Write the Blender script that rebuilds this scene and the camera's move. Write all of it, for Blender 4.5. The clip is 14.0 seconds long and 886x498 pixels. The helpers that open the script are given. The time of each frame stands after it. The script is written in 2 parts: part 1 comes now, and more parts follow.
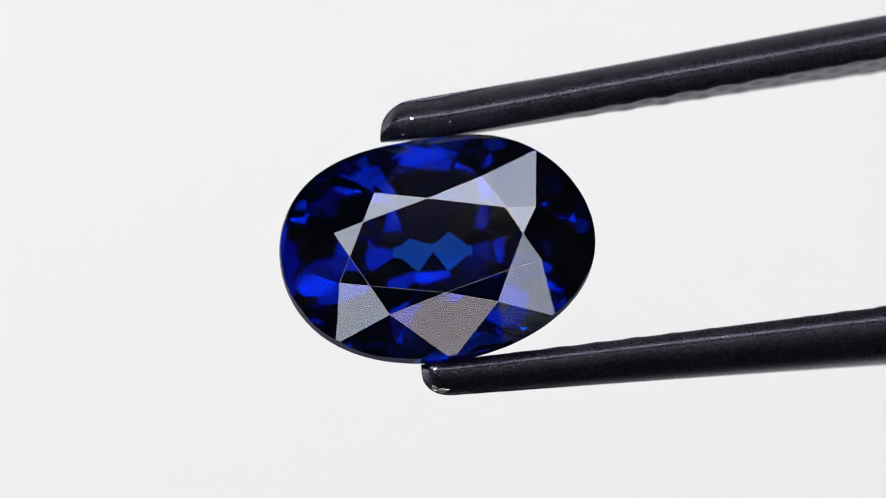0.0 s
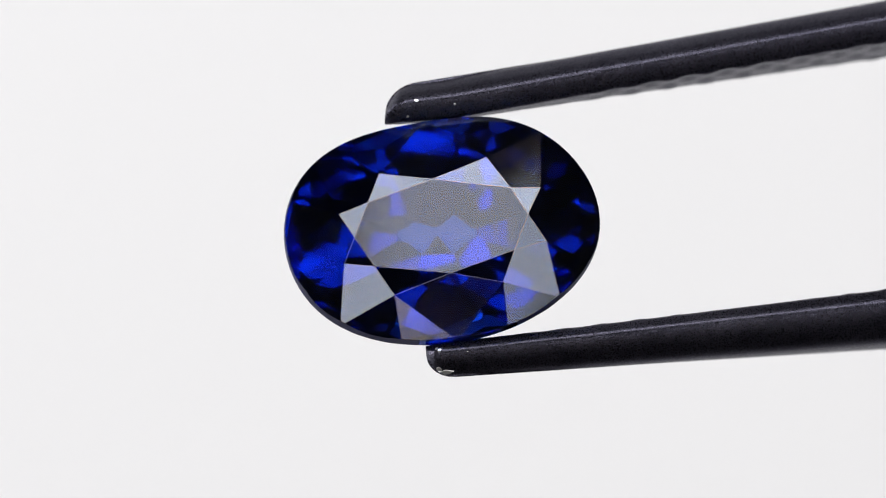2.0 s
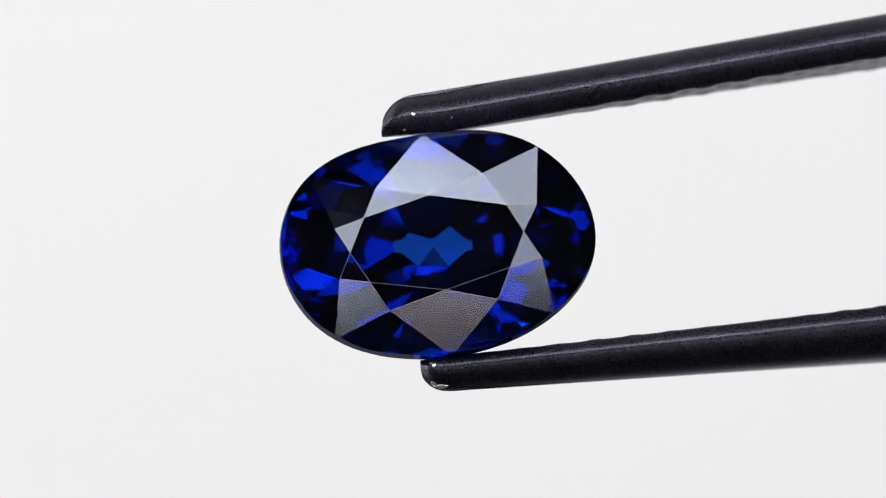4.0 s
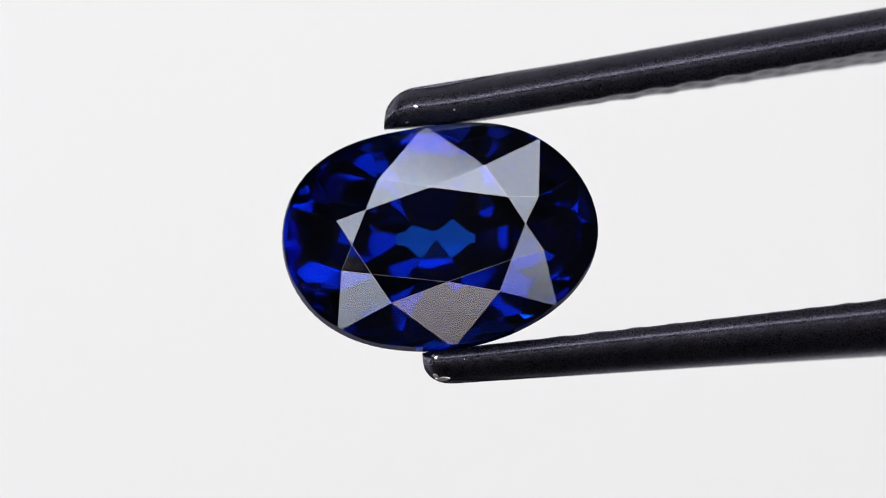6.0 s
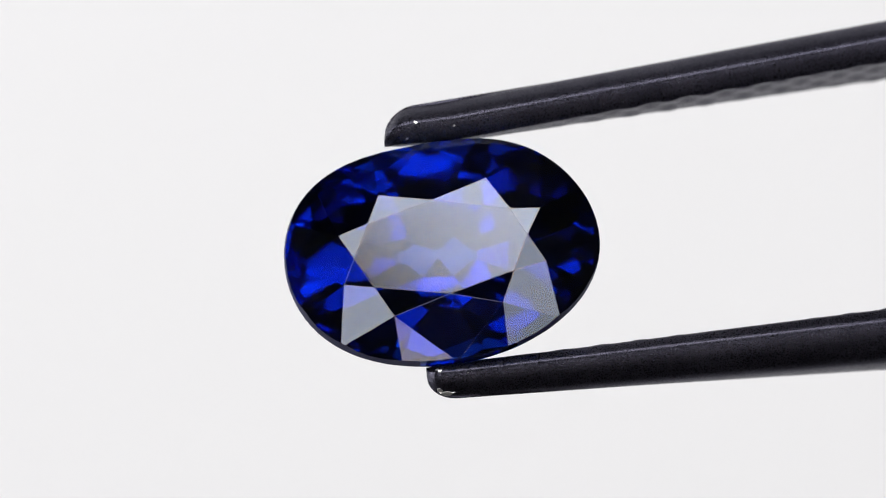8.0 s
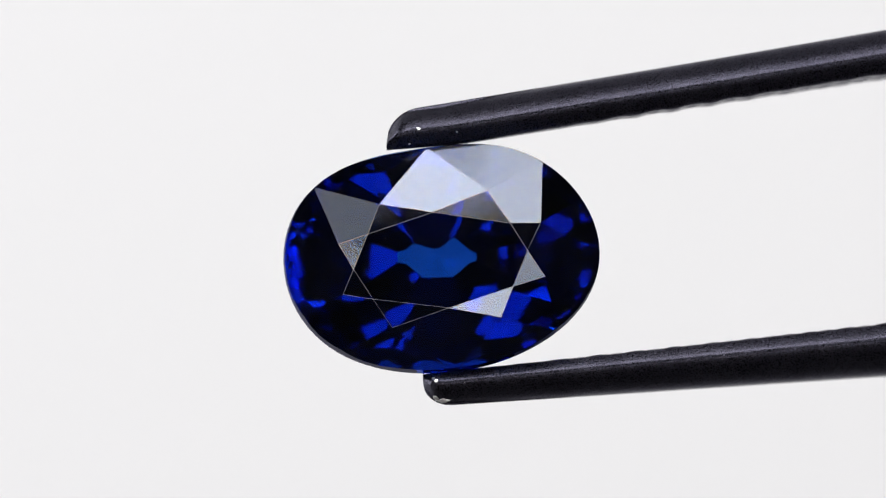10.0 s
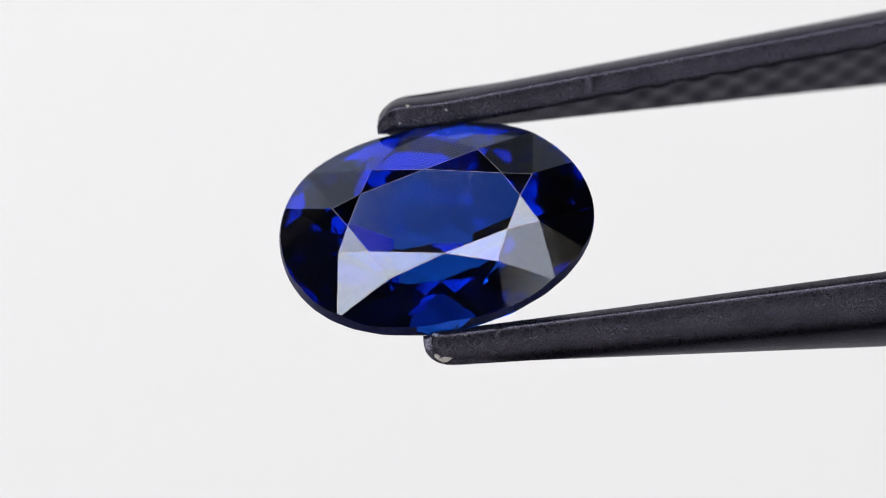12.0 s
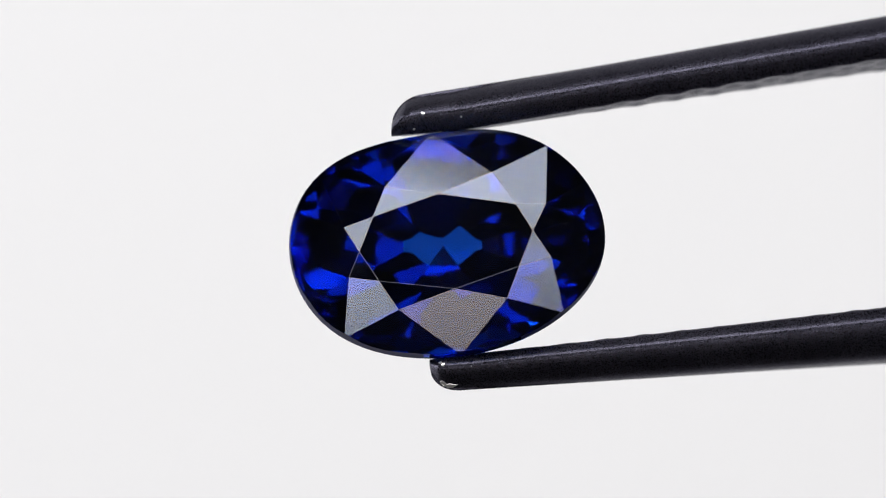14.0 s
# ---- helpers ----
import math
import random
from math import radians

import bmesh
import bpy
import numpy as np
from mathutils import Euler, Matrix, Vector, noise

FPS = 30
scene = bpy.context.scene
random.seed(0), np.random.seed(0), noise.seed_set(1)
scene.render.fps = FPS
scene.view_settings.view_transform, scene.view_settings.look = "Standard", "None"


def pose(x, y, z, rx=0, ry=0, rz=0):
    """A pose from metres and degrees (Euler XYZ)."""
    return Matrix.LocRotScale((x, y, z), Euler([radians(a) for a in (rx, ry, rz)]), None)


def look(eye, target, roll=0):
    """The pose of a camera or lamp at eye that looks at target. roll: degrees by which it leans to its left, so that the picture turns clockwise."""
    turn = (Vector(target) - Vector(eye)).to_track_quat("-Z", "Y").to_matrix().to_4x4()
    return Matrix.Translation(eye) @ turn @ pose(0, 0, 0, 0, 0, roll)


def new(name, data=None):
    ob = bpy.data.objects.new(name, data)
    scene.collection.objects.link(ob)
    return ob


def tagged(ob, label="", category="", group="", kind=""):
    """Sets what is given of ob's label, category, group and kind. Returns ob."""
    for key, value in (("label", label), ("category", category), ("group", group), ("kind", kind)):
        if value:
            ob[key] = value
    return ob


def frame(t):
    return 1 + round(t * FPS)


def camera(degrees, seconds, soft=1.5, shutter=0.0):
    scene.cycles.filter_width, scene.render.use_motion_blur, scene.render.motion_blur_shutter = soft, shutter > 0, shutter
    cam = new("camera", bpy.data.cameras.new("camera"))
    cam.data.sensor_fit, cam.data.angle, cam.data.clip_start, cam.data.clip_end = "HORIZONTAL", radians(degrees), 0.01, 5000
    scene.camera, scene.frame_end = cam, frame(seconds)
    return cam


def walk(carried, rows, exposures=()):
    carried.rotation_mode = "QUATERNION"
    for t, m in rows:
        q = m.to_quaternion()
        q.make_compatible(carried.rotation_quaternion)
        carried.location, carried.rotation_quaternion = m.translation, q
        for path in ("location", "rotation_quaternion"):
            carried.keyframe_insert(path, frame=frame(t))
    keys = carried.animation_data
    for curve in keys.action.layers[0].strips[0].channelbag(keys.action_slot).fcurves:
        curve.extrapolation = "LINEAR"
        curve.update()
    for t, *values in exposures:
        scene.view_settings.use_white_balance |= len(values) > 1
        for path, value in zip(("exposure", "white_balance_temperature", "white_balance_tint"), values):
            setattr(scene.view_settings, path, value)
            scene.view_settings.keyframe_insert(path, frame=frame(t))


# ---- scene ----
from collections import defaultdict

# A cut blue sapphire in black gem tweezers, held over white paper, seen from above by a macro lens.
MM = 0.001
STONE_Z = 0.105          # height of the stone above the paper
EYE_Z = 0.255            # height of the lens

cam = camera(8.608, 14.0, soft=1.0)
# the macro lens is focused on the crown of the stone
cam.data.dof.use_dof, cam.data.dof.focus_distance, cam.data.dof.aperture_fstop = True, 0.1505, 45
EYE = look((0, 0, EYE_Z), (0, 0, 0))
walk(cam, [(0.0, EYE), (14.0, EYE)], exposures=((0.0, 0.1), (14.0, 0.1)))

# Path of stone and tweezers: seconds, mm to the right, mm up the picture, tilts in degrees.
GLIDE = [
    (0, -0.159, 0.086, -8.20, -2.97, 1.63),
    (0.5, -0.159, 0.086, -8.20, -2.97, 1.63),
    (0.7, -0.170, 0.199, -8.80, -3.37, 1.79),
    (1, -0.166, 0.320, -8.00, -2.91, 1.51),
    (1.2, -0.200, 0.195, -5.37, -3.51, 0.92),
    (1.5, -0.107, 0.079, -0.92, -3.83, 0.03),
    (1.7, -0.114, 0.312, -4.32, -2.71, 0.54),
    (2, -0.034, 0.582, -9.68, -2.57, 1.66),
    (2.2, -0.087, 0.523, -11.45, -4.38, 2.23),
    (2.5, -0.257, 0.368, -16.08, -3.99, 3.01),
    (2.7, -0.169, 0.136, -10.63, -3.60, 1.97),
    (3, -0.084, -0.010, -5.68, -3.36, 0.84),
    (3.2, -0.151, 0.006, -2.16, -2.53, 0.15),
    (5.3, -0.126, 0.366, -15.39, -3.29, 2.80),
    (5.5, -0.148, 0.365, -10.32, -3.70, 2.16),
    (5.8, -0.115, 0.318, -7.57, -3.70, 1.17),
    (6, -0.099, 0.365, -6.77, -3.50, 0.94),
    (6.2, -0.040, 0.174, -4.67, -3.31, 0.42),
    (6.5, -0.034, 0.044, -1.20, -3.30, 0.05),
    (6.8, 0.008, -0.122, 1.17, -2.17, -0.90),
    (7, -0.012, -0.244, 3.41, -1.99, -1.08),
    (7.2, -0.067, 0.056, -3.83, -2.58, 0.18),
    (9.3, -0.001, 0.011, -13.36, -3.22, 2.69),
    (9.5, -0.056, -0.075, -8.15, -2.56, 1.46),
    (9.8, 0.013, -0.188, -3.65, -2.81, 0.52),
    (10, -0.055, -0.287, -2.06, -3.17, 0.09),
    (10.2, -0.047, -0.285, 0.46, -2.64, -0.51),
    (10.5, -0.023, -0.412, 2.95, -2.63, -0.80),
    (10.8, 0.119, 0.018, -4.29, -3.24, 0.52),
    (11, 0.133, 0.247, -7.07, -3.07, 1.24),
    (11.2, 0.007, 0.475, -12.58, -3.13, 2.30),
    (11.5, -0.035, 0.812, -18.86, -3.32, 3.32),
    (11.7, -0.107, 1.039, -23.70, -2.99, 4.32),
    (12, -0.221, 0.959, -26.82, -3.96, 4.70),
    (12.2, -0.215, 0.444, -17.42, -2.95, 3.13),
    (12.5, -0.044, 0.154, -9.35, -2.98, 1.65),
    (12.8, 0.106, 0.261, -4.59, -2.85, 0.50),
    (13, 0.125, 0.218, -2.89, -3.65, 0.21),
    (13.2, 0.109, 0.082, 0.83, -1.75, -0.63),
    (13.5, 0.134, -0.098, 3.97, -1.80, -1.07),
    (13.8, 0.103, 0.207, -2.33, -2.90, 0.16),
    (14, 0.089, 0.192, -6.90, -3.16, 0.90),
]

# ---------------------------------------------------------------- light
world = bpy.data.worlds.new("room_air")
scene.world = world
world.use_nodes = True
world.node_tree.nodes["Background"].inputs[0].default_value = (0.9, 0.95, 1.0, 1)
world.node_tree.nodes["Background"].inputs[1].default_value = 0.02


def glint_lamp(name, ax, ay, half_w, half_h, radiance, tint, reach=0.30):
    """A flat area lamp, added unseen, that faces the stone; ax, ay: degrees off the lens axis, to the right and up the
    picture.
    """
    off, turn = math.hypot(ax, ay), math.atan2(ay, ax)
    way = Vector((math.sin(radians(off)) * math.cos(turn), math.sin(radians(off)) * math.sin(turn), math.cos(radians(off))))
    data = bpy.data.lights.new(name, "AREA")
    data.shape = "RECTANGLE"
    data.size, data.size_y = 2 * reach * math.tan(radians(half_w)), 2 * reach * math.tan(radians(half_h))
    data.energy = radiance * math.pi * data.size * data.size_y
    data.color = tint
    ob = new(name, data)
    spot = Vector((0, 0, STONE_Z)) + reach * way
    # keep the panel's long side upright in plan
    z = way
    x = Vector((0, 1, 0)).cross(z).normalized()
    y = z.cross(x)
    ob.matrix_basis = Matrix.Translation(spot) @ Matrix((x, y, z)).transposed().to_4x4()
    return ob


# unseen lamps added round the lens so that single facets flash: name, degrees right and up, half width, half height,
# radiance
# WARM lamps stand in for brownish surroundings mirrored by some facets
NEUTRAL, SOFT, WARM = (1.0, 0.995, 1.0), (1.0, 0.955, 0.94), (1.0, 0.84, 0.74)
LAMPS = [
    ("glint_lamp_right_below", 27, 31, 9, 4.5, 3.4, NEUTRAL),
    ("glint_lamp_right_mid", 27, 47, 9, 11, 6.0, NEUTRAL),
    ("glint_lamp_right_high", 27, 62.2, 9, 4.0, 4.3, NEUTRAL),
    ("glint_lamp_right_low", 36.1, -7, 9.0, 22, 3.0, NEUTRAL),
    ("glint_lamp_top", -13.9, 62.7, 4.5, 6.9, 8.0, NEUTRAL),
    ("glint_lamp_top_low", -9.5, 48.8, 2.6, 2.4, 4.2, WARM),
    ("glint_lamp_top_left", -19.6, 48.2, 3.4, 9.6, 5.2, NEUTRAL),
    ("glint_lamp_top_right", 1, 47, 5.5, 11, 5.8, NEUTRAL),
    ("glint_lamp_top_far", 8, 66.5, 7.8, 7.5, 5.4, NEUTRAL),
    ("glint_lamp_near_lens", -8, 33, 4.7, 11.2, 4.1, SOFT),
    ("glint_lamp_beside_lens", -5.1, 20.4, 2.0, 2.5, 2.8, SOFT),
    ("glint_spot_near_lens", 3, 18, 4, 4, 7.0, NEUTRAL),
    ("glint_lamp_left_high", -41, 32.5, 9, 8.5, 4.4, NEUTRAL),
    ("glint_lamp_left_top", -41, 46, 9, 4.5, 1.3, NEUTRAL),
    ("glint_spot_left", -37, 12, 5, 4, 6.5, NEUTRAL),
    ("glint_spot_left_low", -41.8, -4, 2.5, 5.5, 6.0, NEUTRAL),
    ("glint_spot_left_of_lens", -15.2, 17.5, 2.2, 4, 6.0, NEUTRAL),
    ("glint_lamp_left_low", -38, -29.6, 8, 8.7, 3.6, NEUTRAL),
    ("glint_lamp_bottom", 0, -43.7, 9, 2.6, 2.8, WARM),
    ("glint_lamp_bottom_low", -10.5, -50.8, 3, 1.8, 2.8, WARM),
    ("glint_spot_bottom_corner", 27, -47, 4, 4, 2.2, NEUTRAL),
    ("glint_spot_bottom_right", 7, -31, 5, 3.5, 6.0, NEUTRAL),
    ("glint_spot_bottom_left", -10, -37.9, 5, 3.0, 4.0, NEUTRAL),
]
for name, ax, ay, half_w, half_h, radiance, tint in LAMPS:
    glint_lamp(name, ax, ay, half_w, half_h, radiance, tint)

# two low unseen fill lamps, added at the sides only to brighten the paper
for name, x, watts in (("paper_fill_left", -0.30, 0.80), ("paper_fill_right", 0.30, 0.30)):
    data = bpy.data.lights.new(name, "AREA")
    data.shape, data.size, data.size_y, data.energy, data.color = "RECTANGLE", 0.40, 0.05, watts, (1.0, 0.99, 1.0)
    new(name, data).matrix_basis = look((x, 0.05, 0.06), (x * 0.25, 0.05, 0.0))


# ---------------------------------------------------------------- materials
def nodes_of(name):
    mat = bpy.data.materials.new(name)
    mat.use_nodes = True
    tree = mat.node_tree
    return mat, tree, tree.nodes["Principled BSDF"], tree.nodes["Material Output"]


def noise_node(tree, scale, detail=4.0, rough=0.6):
    n = tree.nodes.new("ShaderNodeTexNoise")
    n.inputs["Scale"].default_value, n.inputs["Detail"].default_value, n.inputs["Roughness"].default_value = scale, detail, rough
    at = tree.nodes.new("ShaderNodeTexCoord")
    tree.links.new(at.outputs["Object"], n.inputs["Vector"])
    return n


def ramp_node(tree, source, stops):
    r = tree.nodes.new("ShaderNodeValToRGB")
    while len(r.color_ramp.elements) < len(stops):
        r.color_ramp.elements.new(0.5)
    for e, (at, c) in zip(r.color_ramp.elements, stops):
        e.position, e.color = at, (*c, 1)
    tree.links.new(source, r.inputs[0])
    return r


def sapphire():
    mat, tree, base, out = nodes_of("blue_sapphire")
    tree.nodes.remove(base)
    body = tree.nodes.new("ShaderNodeBsdfGlass")
    body.inputs["IOR"].default_value = 1.77
    body.inputs["Roughness"].default_value = 0.02
    body.inputs["Color"].default_value = (0.053, 0.224, 0.605, 1)
    skin = tree.nodes.new("ShaderNodeBsdfGlossy")
    skin.inputs["Roughness"].default_value = 0.06
    skin.inputs["Color"].default_value = (0.97, 0.865, 0.66, 1)
    mix = tree.nodes.new("ShaderNodeMixShader")
    mix.inputs[0].default_value = 0.07
    tree.links.new(body.outputs[0], mix.inputs[1])
    tree.links.new(skin.outputs[0], mix.inputs[2])
    tree.links.new(mix.outputs[0], out.inputs[0])
    return mat


def black_coat():
    mat, tree, b, out = nodes_of("black_coated_steel")
    grain = noise_node(tree, 23000, 2, 0.65)
    wear = noise_node(tree, 900, 5, 0.65)
    col = ramp_node(tree, wear.outputs["Fac"], [(0.3, (0.034, 0.033, 0.047)), (0.75, (0.060, 0.058, 0.078))])
    tree.links.new(col.outputs[0], b.inputs["Base Color"])
    rough = ramp_node(tree, grain.outputs["Fac"], [(0.36, (0.20, 0.20, 0.20)), (0.64, (0.40, 0.40, 0.40))])
    tree.links.new(rough.outputs[0], b.inputs["Roughness"])
    # a dark conversion coat on steel
    b.inputs["Metallic"].default_value = 1.0
    b.inputs["Specular Tint"].default_value = (0.8, 0.8, 0.82, 1)
    bump = tree.nodes.new("ShaderNodeBump")
    bump.inputs["Strength"].default_value, bump.inputs["Distance"].default_value = 1.0, 0.000008
    tree.links.new(grain.outputs["Fac"], bump.inputs["Height"])
    tree.links.new(bump.outputs[0], b.inputs["Normal"])
    return mat


def bare_steel():
    mat, tree, b, out = nodes_of("bare_steel")
    b.inputs["Metallic"].default_value = 1.0
    n = noise_node(tree, 12000, 3)
    col = ramp_node(tree, n.outputs["Fac"], [(0.3, (0.55, 0.54, 0.53)), (0.7, (0.8, 0.79, 0.78))])
    tree.links.new(col.outputs[0], b.inputs["Base Color"])
    b.inputs["Roughness"].default_value = 0.38
    return mat


def matt(name, low, high, scale, rough=0.9):
    mat, tree, b, out = nodes_of(name)
    n = noise_node(tree, scale, 6)
    col = ramp_node(tree, n.outputs["Fac"], [(0.3, low), (0.7, high)])
    tree.links.new(col.outputs[0], b.inputs["Base Color"])
    b.inputs["Roughness"].default_value = rough
    bump = tree.nodes.new("ShaderNodeBump")
    bump.inputs["Strength"].default_value, bump.inputs["Distance"].default_value = 0.1, 0.0002
    fine = noise_node(tree, scale * 60, 3)
    tree.links.new(fine.outputs["Fac"], bump.inputs["Height"])
    tree.links.new(bump.outputs[0], b.inputs["Normal"])
    return mat


def frosted_girdle():
    mat, tree, b, out = nodes_of("frosted_girdle")
    n = noise_node(tree, 5000, 3)
    col = ramp_node(tree, n.outputs["Fac"], [(0.3, (0.004, 0.005, 0.03)), (0.7, (0.014, 0.017, 0.06))])
    tree.links.new(col.outputs[0], b.inputs["Base Color"])
    b.inputs["Roughness"].default_value = 0.4
    b.inputs["IOR"].default_value = 1.22
    b.inputs["Transmission Weight"].default_value = 0.12
    return mat


def glint_edge():
    """Facet edges: the bright glint along them is put into a pale colour."""
    mat, tree, b, out = nodes_of("pale_glint_edge")
    n = noise_node(tree, 3000, 3)
    col = ramp_node(tree, n.outputs["Fac"], [(0.3, (0.12, 0.13, 0.18)), (0.7, (0.30, 0.31, 0.38))])
    tree.links.new(col.outputs[0], b.inputs["Base Color"])
    b.inputs["Roughness"].default_value = 0.3
    b.inputs["IOR"].default_value = 1.77
    return mat


SAPPHIRE, COAT, STEEL = sapphire(), black_coat(), bare_steel()
PAPER = matt("white_paper", (0.83, 0.83, 0.84), (0.85, 0.85, 0.858), 3.0)
PLASTER = matt("grey_room_plaster", (0.15, 0.147, 0.152), (0.19, 0.185, 0.19), 2.0)


def part(name, bm, material, parent, label="", smooth=False):
    me = bpy.data.meshes.new(name)
    if smooth:
        for f in bm.faces:
            f.smooth = True
    bm.to_mesh(me)
    bm.free()
    me.materials.append(material)
    ob = new(name, me)
    ob.parent = parent
    if label:
        tagged(ob, label)
    return ob


# ---------------------------------------------------------------- the room
def slab(name, x0, x1, y0, y1, z0, z1, material, label, category):
    bm = bmesh.new()
    bmesh.ops.create_cube(bm, size=1, matrix=Matrix.Translation(((x0 + x1) / 2, (y0 + y1) / 2, (z0 + z1) / 2)) @ Matrix.Diagonal((x1 - x0, y1 - y0, z1 - z0, 1)))
    return tagged(part(name, bm, material, None), label, category, kind="structure")


slab("floor", -0.9, 0.9, -0.9, 0.9, -0.02, 0.0, PAPER, "plain white paper ground, evenly lit and out of focus", "backdrop")
# unseen walls and ceiling, added to close the scene and keep reflections dark
slab("wall_north", -0.9, 0.9, 0.9, 0.95, 0.0, 1.2, PLASTER, "plain dim grey room wall", "wall")
slab("wall_south", -0.9, 0.9, -0.95, -0.9, 0.0, 1.2, PLASTER, "plain dim grey room wall", "wall")
slab("wall_east", 0.9, 0.95, -0.95, 0.95, 0.0, 1.2, PLASTER, "plain dim grey room wall", "wall")
slab("wall_west", -0.95, -0.9, -0.95, 0.95, 0.0, 1.2, PLASTER, "plain dim grey room wall", "wall")
slab("ceiling", -0.95, 0.95, -0.95, 0.95, 1.2, 1.25, PLASTER, "plain dim grey room ceiling", "ceiling")


# ---------------------------------------------------------------- the stone (mm, table centre at the origin, table facing up)
GIRDLE = (0.0879, 0.00346, -0.00558, -0.02904, -0.00514, -0.00068, -0.00112, 0.00178, 0.00165, -0.00103, 0.00038)
TABLE_CORNERS = [(160.4, 1.987), (99.6, 1.246), (28.0, 2.011), (6.5, 2.223), (-19.8, 1.963), (-80.3, 1.231), (-150.3, 1.993), (-174.2, 2.241)]
STAR_TIPS = [(137.6, 2.141), (56.8, 2.142), (20.9, 2.715), (-8.8, 2.683), (-43.5, 2.110), (-126.1, 2.121), (-161.0, 2.659), (170.9, 2.663)]
STAR_DROP = [0.20, 0.21, 0.23, 0.22, 0.205, 0.20, 0.19, 0.19]
KITE_FEET = [150, 98, 45, 4, -31, -84, -139, -177]   # where each kite facet meets the girdle
# outer pavilion steps: slope in degrees, drop in mm, facets round it, turn
STEPS = [(61, 0.45, 32, 5.6), (54, 0.50, 24, 0.0), (48, 0.55, 24, 7.5)]
STRETCH = 0.26          # the steps run flatter towards the ends of the oval by this share
# the low facets round the culet and the mains outside them: direction, then slope and run of each from the culet outwards
CULET = (-0.22, 0.18, -4.15)
MAINS = [(2, (21, 1.02), (34.9, 0)), (50, (27, 0.66), (41.5, 0)), (92, (27, 0.27), (34.3, 0.27), (44, 0)), (132, (26, 0.66), (42.5, 0)),
         (180, (22, 1.02), (40, 0)), (230, (26, 0.66), (36.2, 0)), (271, (30.7, 0.55), (40, 0)), (310, (26, 0.68), (35.2, 0))]


def shoulder(a):
    """The outline is fuller on one shoulder."""
    off = (math.degrees(a) - 55 + 180) % 360 - 180
    return 0.085 * math.exp(-(off / 32) ** 2)


def girdle_radius(a):
    s = GIRDLE[0]
    for k in range(1, 6):
        s += GIRDLE[2 * k - 1] * math.cos(k * a) + GIRDLE[2 * k] * math.sin(k * a)
    return s ** -0.5 + shoulder(a)


def girdle_level(a):
    """Height of the widest line: the girdle waves, and sits highest on the fuller shoulder."""
    return -1.13 + 0.07 * math.cos(a - radians(60))


def polar(deg, r, z=0.0):
    return Vector((r * math.cos(radians(deg)), r * math.sin(radians(deg)), z))


def cut(bm, at, normal):
    """Grinds one flat facet: takes off all that lies outside the plane."""
    geom = bm.verts[:] + bm.edges[:] + bm.faces[:]
    made = bmesh.ops.bisect_plane(bm, geom=geom, dist=1e-6, plane_co=at, plane_no=normal, clear_outer=True)
    rim = [e for e in made["geom_cut"] if isinstance(e, bmesh.types.BMEdge)]
    if len(rim) > 2:
        bmesh.ops.contextual_create(bm, geom=rim)


def outward(a, b, c):
    n = (b - a).cross(c - a).normalized()
    return n if n.z > 0 else -n


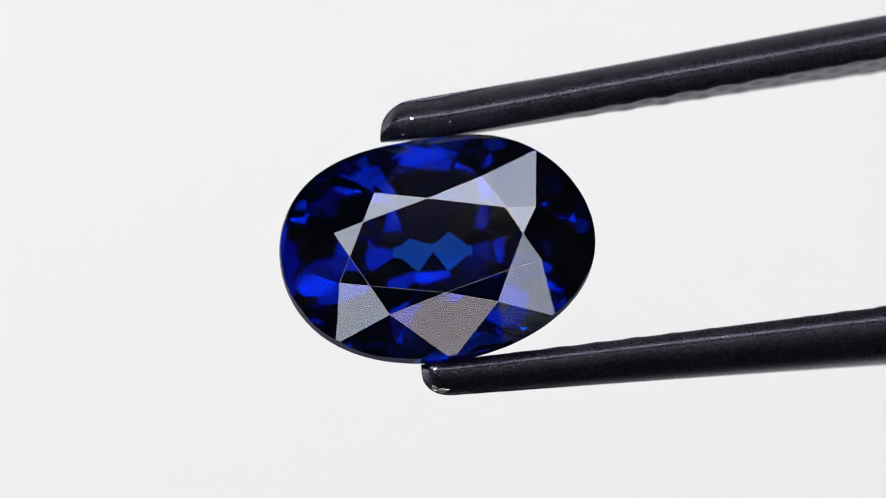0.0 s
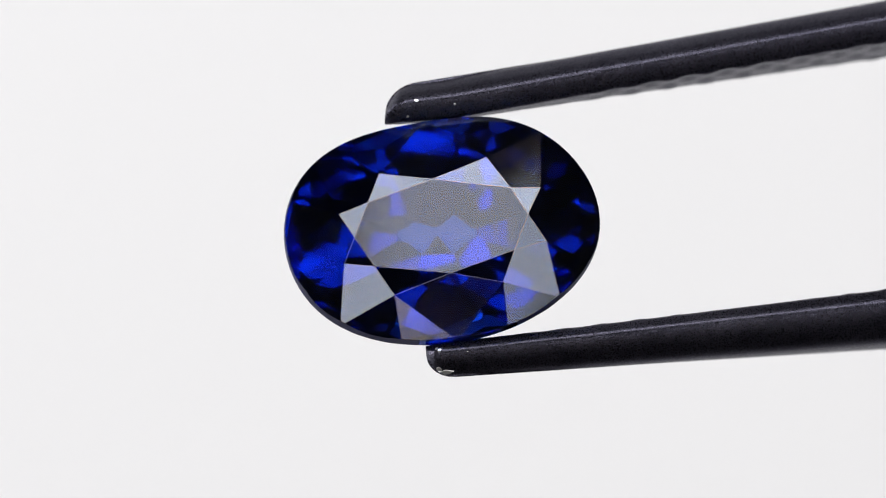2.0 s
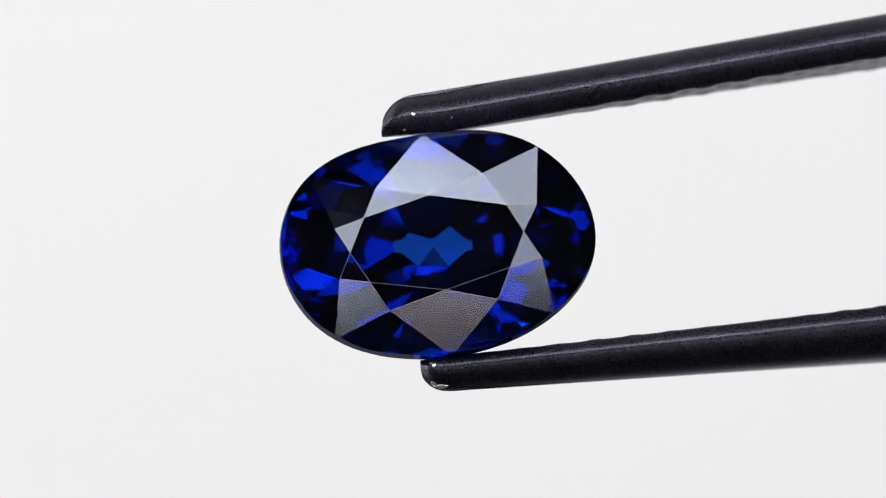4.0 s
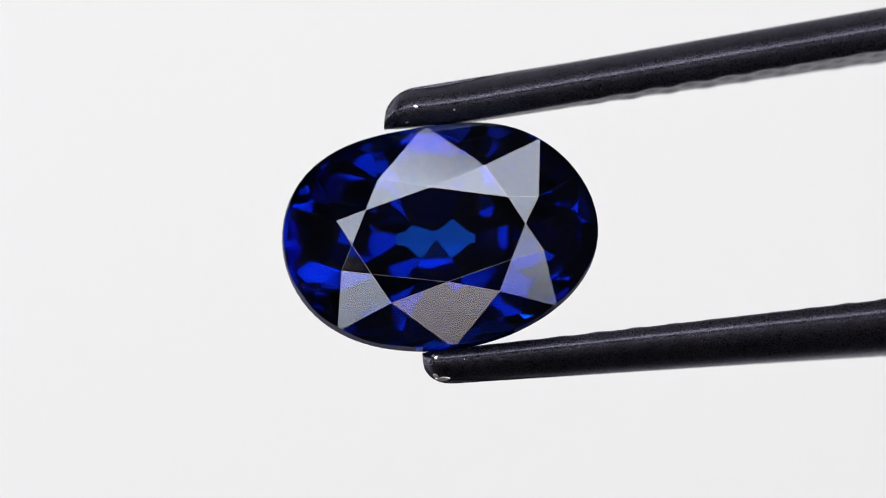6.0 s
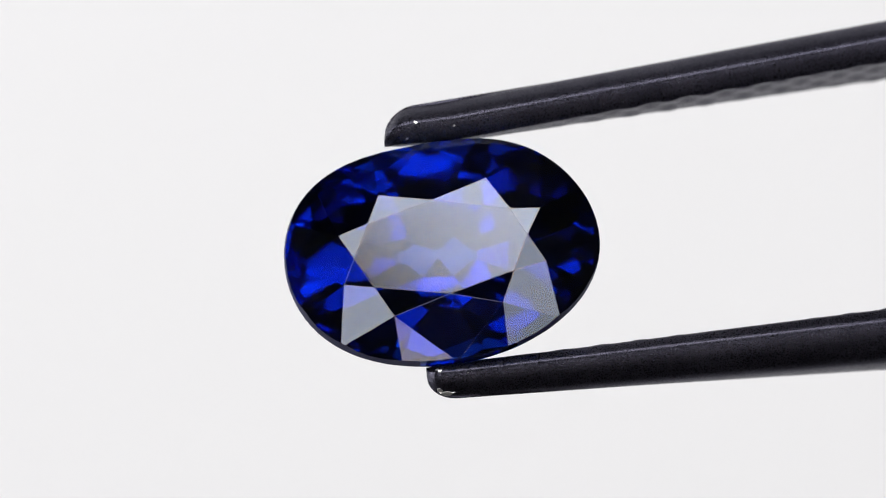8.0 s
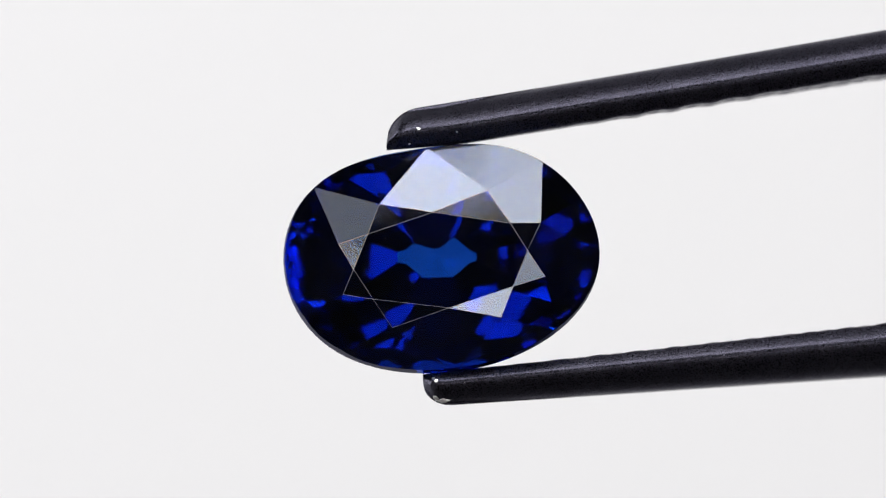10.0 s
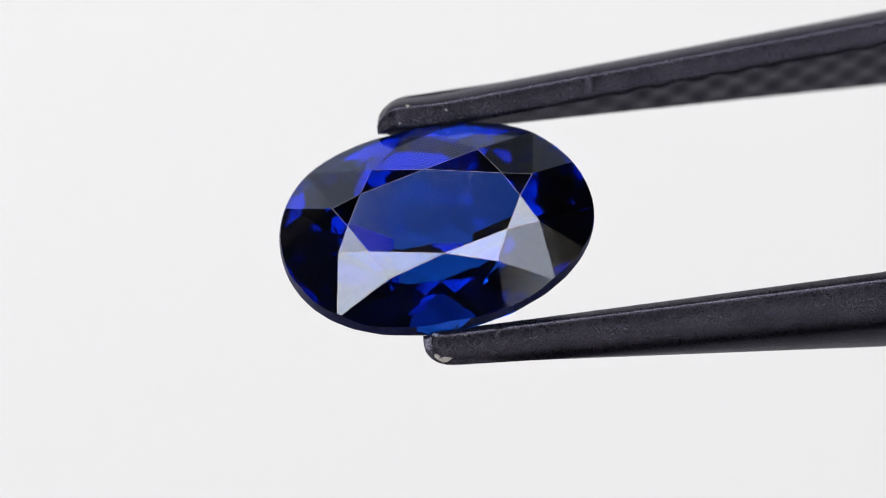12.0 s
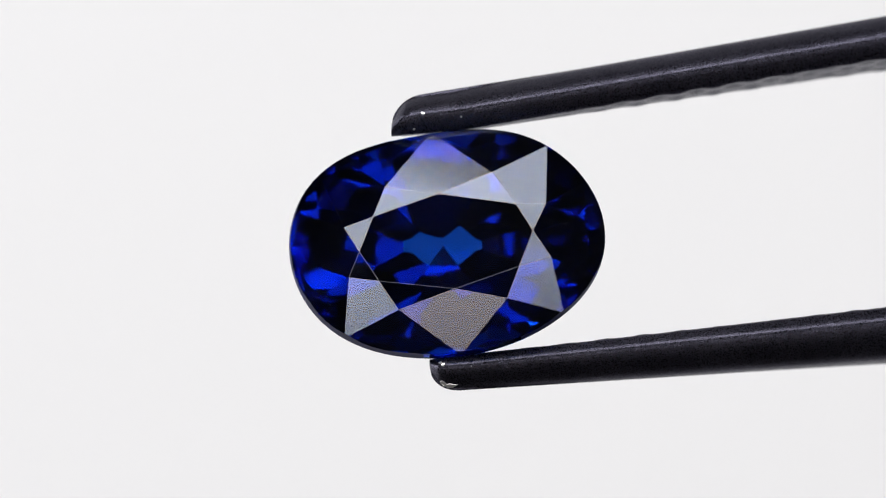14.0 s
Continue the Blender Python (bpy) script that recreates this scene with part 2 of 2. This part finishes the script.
def build_sapphire():
    bm = bmesh.new()
    count = 96
    ring = [[bm.verts.new(polar(360 * i / count, girdle_radius(2 * math.pi * i / count), z)) for i in range(count)] for z in (0.4, -5.0)]
    bm.faces.new(ring[0])
    bm.faces.new(ring[1][::-1])
    for i in range(count):
        j = (i + 1) % count
        bm.faces.new((ring[0][i], ring[1][i], ring[1][j], ring[0][j]))
    tips = [polar(a, r, -d) for (a, r), d in zip(STAR_TIPS, STAR_DROP)]
    corners = [polar(a, r) for a, r in TABLE_CORNERS]
    cut(bm, Vector((0, 0, 0)), Vector((0, 0, 1)))
    kites = [(corners[i], outward(corners[i], tips[i - 1], tips[i])) for i in range(8)]
    for i in range(8):
        cut(bm, *kites[i])
    for i in range(8):
        j = (i + 1) % 8
        cut(bm, corners[i], outward(corners[i], corners[j], tips[i]))
        # two upper girdle facets hang from each star tip
        a, b = KITE_FEET[i], KITE_FEET[j]
        b = b - 360 if b > a else b
        mid = (a + b) / 2
        m = polar(mid, girdle_radius(radians(mid)), -0.98 - 0.5 * shoulder(radians(mid)))
        for co, no in (kites[i], kites[j]):
            # the facets must fall away below both kites
            m.z = min(m.z, co.z - ((m.x - co.x) * no.x + (m.y - co.y) * no.y) / no.z - 0.10)
        for k, deg in ((i, a), (j, b)):
            co, no = kites[k]
            foot = polar(deg, girdle_radius(radians(deg)))
            foot.z = co.z - ((foot.x - co.x) * no.x + (foot.y - co.y) * no.y) / no.z
            cut(bm, tips[i], outward(tips[i], foot, m))
    # the girdle leans in towards the crown, most at one end
    for k in range(72):
        a = radians(5 * k)
        h = max(girdle_radius(radians(q)) * math.cos(radians(q) - a) for q in range(0, 360, 2))
        lean = radians(75 + 6 * math.cos(a - radians(30)))
        flat = Vector((math.cos(a), math.sin(a), 0))
        cut(bm, flat * h + Vector((0, 0, girdle_level(a))), flat * math.sin(lean) + Vector((0, 0, math.cos(lean))))
    sunk, inset = 0.0, 0.0
    for slope, drop, n, turn in STEPS:
        run = drop / math.tan(radians(slope))
        for k in range(n):
            a = radians(turn + 360 * k / n)
            # support of the outline in this direction
            h = max(girdle_radius(radians(q)) * math.cos(radians(q) - a) for q in range(0, 360, 2))
            share = 1 + STRETCH * (h - 2.85) / 1.15
            flat = Vector((math.cos(a), math.sin(a), 0))
            # slopes vary a little to break up the flecks seen through the table
            tilt = math.atan2(drop, run * share) + radians(1.3 * math.sin(7.3 * k + n))
            cut(bm, flat * (h - inset * share) + Vector((0, 0, girdle_level(a) - 0.03 - sunk)), flat * math.sin(tilt) + Vector((0, 0, -math.cos(tilt))))
        sunk, inset = sunk + drop, inset + run
    for deg, *stages in MAINS:
        flat = Vector((math.cos(radians(deg)), math.sin(radians(deg)), 0))
        knee = Vector(CULET)
        for slope, run in stages:
            cut(bm, knee, flat * math.sin(radians(slope)) + Vector((0, 0, -math.cos(radians(slope)))))
            knee = knee + flat * run + Vector((0, 0, run * math.tan(radians(slope))))
    bmesh.ops.remove_doubles(bm, verts=bm.verts[:], dist=1e-4)
    bmesh.ops.dissolve_limit(bm, angle_limit=radians(0.3), verts=bm.verts[:], edges=bm.edges[:])
    bmesh.ops.recalc_face_normals(bm, faces=bm.faces[:])
    # a polisher's hair-fine bevel on the crown's long edges
    keen = [e for e in bm.edges if e.is_manifold and e.calc_face_angle() > radians(4) and e.calc_length() > 0.3 and min(v.co.z for v in e.verts) > -0.85]
    bmesh.ops.bevel(bm, geom=keen, offset=0.013, segments=1, affect="EDGES", clamp_overlap=True, material=2)
    bmesh.ops.recalc_face_normals(bm, faces=bm.faces[:])
    stars = [outward(corners[i], corners[(i + 1) % 8], tips[i]) for i in range(8)]
    sorts = defaultdict(list)
    for f in bm.faces:
        at, n = f.calc_center_median(), f.normal
        turn = math.degrees(math.atan2(at.y, at.x)) % 360
        if f.material_index == 2 and at.z < -0.30:
            f.material_index = 0
        if f.material_index == 2:
            sorts["facet_edges", 0].append(f)
        elif n.z < -0.05:
            sorts["pavilion", 0].append(f)
        elif n.z < 0.45 and at.z < -0.7:
            f.material_index = 0 if 262 < turn < 310 or 75 < turn < 130 else 1
            sorts["girdle", 0].append(f)
        elif n.z > 0.9999:
            sorts["table_facet", 0].append(f)
        else:
            close = [(n.dot(m), "kite_facet", k) for k, (_, m) in enumerate(kites)] + [(n.dot(m), "star_facet", k) for k, m in enumerate(stars)]
            score, sort, k = max(close)
            sorts[(sort, k) if score > 0.9995 else ("crown", 0)].append(f)
    stone = tagged(new("sapphire"), "oval faceted deep blue sapphire held between black tweezer tips", "gemstone")
    skins = [SAPPHIRE, frosted_girdle(), glint_edge()]

    def shell(name, faces, parent, label=""):
        me = bpy.data.meshes.new(name)
        slots = {v: k for k, v in enumerate({v: 0 for f in faces for v in f.verts})}
        me.from_pydata([v.co * MM for v in slots], [], [[slots[v] for v in f.verts] for f in faces])
        for skin in skins:
            me.materials.append(skin)
        for p, f in zip(me.polygons, faces):
            p.material_index = f.material_index
        ob = new(name, me)
        ob.parent = parent
        return tagged(ob, label)

    crown = shell("crown", sorts["crown", 0], stone, "ring of triangular facets above the girdle")
    shell("girdle", sorts["girdle", 0], stone, "thin dark frosted girdle")
    shell("pavilion", sorts["pavilion", 0], stone, "stepped facets that taper to the culet")
    shell("table_facet", sorts["table_facet", 0], crown, "large flat eight-sided table")
    shell("facet_edges", sorts["facet_edges", 0], crown, "fine facet edges with glints put in as pale colour")
    for sort in ("star_facet", "kite_facet"):
        for k in range(8):
            shell(sort, sorts[sort, k], crown)
    bm.free()
    return stone


# ---------------------------------------------------------------- the tweezers (mm, in the stone's own axes)
ARM_DIP = 0.185      # how the arms dip towards the hand


def arm_depth(x, upper):
    """Depth of an arm's middle below the table."""
    return (-1.17 if upper else -1.42) - ARM_DIP * x


def smooth_step(u):
    u = max(0.0, min(1.0, u))
    return u * u * (3 - 2 * u)


def arm_profile(x, upper):
    """Inner and outer height and half depth of an arm at x."""
    if upper:
        inner, outer = 3.01 + 0.166 * (x - 0.33), 4.13 + 0.174 * (x - 0.33)
    else:
        inner, outer = -2.71 + 0.113 * (x - 1.05), -3.67 + 0.068 * (x - 0.33)
    if upper and x < 0.33:
        # the tip lifts off past the point of contact
        inner += 0.08 * (0.33 - x)
    half = 0.50 + 0.085 * max(x, 0)
    if x > 13:
        # past the grip the arms run back and close towards the heel
        u = smooth_step((x - 13) / 85)
        half = min(half, 1.605 + 0.02 * (x - 13), 3.4)
        back = 0.15 * x + (0.72 if upper else -0.72)
        i13, o13 = arm_profile(13, upper)[:2]
        bow = (3.2 if upper else -3.2) * math.sin(math.pi * min(1, (x - 13) / 85))
        drift = 0.15 * (x - 13)
        inner = (i13 + drift) * (1 - u) + (back - (0.7 if upper else -0.7)) * u + bow
        outer = (o13 + drift) * (1 - u) + (back + (0.7 if upper else -0.7)) * u + bow
    return inner, outer, half


def flank(ridge):
    """Section of an arm from the gripping face to the back: share of its thickness, and fall below the ridge in thicknesses."""
    k, r = ridge, 1 - ridge
    return [(0.0, 0.86 * k), (0.08 * k, 0.74 * k), (0.2 * k, 0.60 * k), (0.45 * k, 0.38 * k), (0.7 * k, 0.17 * k), (0.88 * k, 0.045 * k), (k, 0.0), (k + 0.06 * r, 0.012 * r), (k + 0.16 * r, 0.065 * r),
            (k + 0.38 * r, 0.22 * r), (k + 0.55 * r, 0.385 * r), (k + 0.72 * r, 0.565 * r), (k + 0.84 * r, 0.71 * r), (k + 0.92 * r, 0.85 * r), (k + 0.965 * r, 1.0 * r)]


def build_arm(parent, upper, label):
    bm = bmesh.new()
    tip = -1.44 if upper else -0.53
    section = flank(0.42 if upper else 0.30)
    xs = [tip + d for d in (0.0, 0.04, 0.10, 0.18, 0.28, 0.40, 0.55, 0.75)]
    x = xs[-1] + 0.12
    while x < 13:
        xs.append(x)
        x += 0.045
    xs += [13 + 85 * i / 40 for i in range(41)]
    rings = []
    for x in xs:
        inner, outer, half = arm_profile(x, upper)
        d = x - tip
        side = 1 if upper else -1
        # rounded nose: the back of the tip slopes down to the gripping edge
        nose = min(1.0, d / 0.75)
        lift = math.sqrt(max(0.0, 1 - (1 - nose) ** 2))
        outer = inner + (outer - inner) * (0.26 + 0.74 * lift)
        half = half * (0.22 + 0.78 * smooth_step(d / 0.48 + 0.12) ** 0.8)
        thick = abs(outer - inner)
        rim = max(half - section[0][1] * thick, 0.06)

        def groove(z):
            if not 1.0 < x < 13:
                return 0.0
            depth = 0.055 * min(1, (x - 1.0) / 5)
            return depth * (0.5 + 0.28 * math.cos(2 * math.pi * (x + 0.8 * z) / 0.98) + 0.22 * math.cos(2 * math.pi * (x - 0.9 * z) / 0.98))

        pts = [(inner + (outer - inner) * f, max(half - fall * thick, 0.05 - 0.03 * f)) for f, fall in section] + [(outer, 0.0)]
        pts += [(y, -z) for y, z in pts[-2::-1]]
        pts[0] = (inner + side * groove(rim), rim)
        pts[-1] = (inner + side * groove(-rim), -rim)
        for k in range(1, 14):
            # the gripping face with its crossed grooves
            z = rim * (-1 + 2 * k / 14)
            pts.append((inner + side * groove(z), z))
        # small knocks: a dent by the upper grip, a filed scratch across the lower one
        knock = 0.045 * math.exp(-((x - 4.15) / 0.10) ** 2) if upper else 0.05 * math.exp(-((x - 1.42) / 0.045) ** 2)
        pts = [(py, pz - knock * math.exp(-((abs(py - inner) / thick - 0.28) / 0.16) ** 2) if pz > rim else pz) for py, pz in pts]
        rings.append([bm.verts.new((x, py, arm_depth(x, upper) + pz)) for py, pz in pts])
    for a, b in zip(rings, rings[1:]):
        for i in range(len(a)):
            j = (i + 1) % len(a)
            bm.faces.new((a[i], b[i], b[j], a[j]))
    bm.faces.new(rings[0][::-1])
    bm.faces.new(rings[-1])
    bmesh.ops.recalc_face_normals(bm, faces=bm.faces[:])
    bmesh.ops.scale(bm, vec=(MM, MM, MM), verts=bm.verts[:])
    return part("arm", bm, COAT, parent, label, smooth=True)


def chip(arm, x, y, size, seed, label="bare steel chip in the black coating", depth=None, stretch=1.2):
    """A flake of worn coating: a small ragged plate that hugs the arm's skin, on the side that faces the lens or at a given depth."""
    rnd = random.Random(seed)
    want = Vector((x, y, depth or 0)) * MM
    if depth is None:
        near = min((v for v in arm.data.vertices if v.normal.z > 0.1), key=lambda v: (v.co - want).xy.length)
        want.z = near.co.z
    else:
        near = min(arm.data.vertices, key=lambda v: (v.co - want).length)
    n = near.normal.copy()
    u = n.cross(Vector((1, 0, 0))).normalized()
    w = n.cross(u)
    spot = want - n * (want - near.co).dot(n)
    bm = bmesh.new()
    rim = []
    for k in range(9):
        a, r = 2 * math.pi * k / 9, size * MM * rnd.uniform(0.6, 1.1)
        rim.append(spot + u * r * math.cos(a) + w * r * stretch * math.sin(a))
    low = [bm.verts.new(p - n * 0.03 * MM) for p in rim]
    high = [bm.verts.new(spot + (p - spot) * 0.85 + n * 0.012 * MM) for p in rim]
    bm.faces.new(high)
    bm.faces.new(low[::-1])
    for k in range(9):
        j = (k + 1) % 9
        bm.faces.new((low[k], low[j], high[j], high[k]))
    bmesh.ops.recalc_face_normals(bm, faces=bm.faces[:])
    return part("chip", bm, STEEL, arm, label)


def build_tweezers():
    ob = tagged(new("tweezers"), "black coated steel gem tweezers with grooved grips closed on the stone", "tweezers")
    upper = build_arm(ob, True, "black arm with a rounded worn tip")
    lower = build_arm(ob, False, "black arm with a chipped bare steel tip")
    chip(upper, -0.61, 3.39, 0.055, 1)
    chip(upper, 0.37, 3.31, 0.030, 2)
    chip(upper, -0.85, 3.02, 0.040, 3)
    chip(lower, -0.25, -3.00, 0.050, 4)
    chip(lower, -0.16, -3.05, 0.050, 5)
    chip(lower, -0.22, -3.62, 0.080, 6, depth=-1.15)
    chip(lower, 0.0, -3.70, 0.110, 7, depth=-1.22, stretch=2.2)
    chip(lower, 0.55, -3.10, 0.016, 8)
    bm = bmesh.new()
    bmesh.ops.create_cube(bm, size=1, matrix=Matrix.Translation((101.5, 0.15 * 101.5, arm_depth(101.5, False))) @ Matrix.Rotation(math.atan(ARM_DIP), 4, "Y") @ Matrix.Rotation(math.atan(0.15), 4, "Z") @ Matrix.Diagonal((9, 2.9, 6.8, 1)))
    bmesh.ops.bevel(bm, geom=bm.edges[:], offset=0.5, segments=3, affect="EDGES")
    bmesh.ops.scale(bm, vec=(MM, MM, MM), verts=bm.verts[:])
    part("heel", bm, COAT, ob)
    return ob


stone = build_sapphire()
tweezers = build_tweezers()


def motions():
    rows = [(t, pose(x * MM, y * MM, STONE_Z, rx, ry, rz)) for t, x, y, rx, ry, rz in GLIDE]
    walk(stone, rows)
    walk(tweezers, rows)


motions()
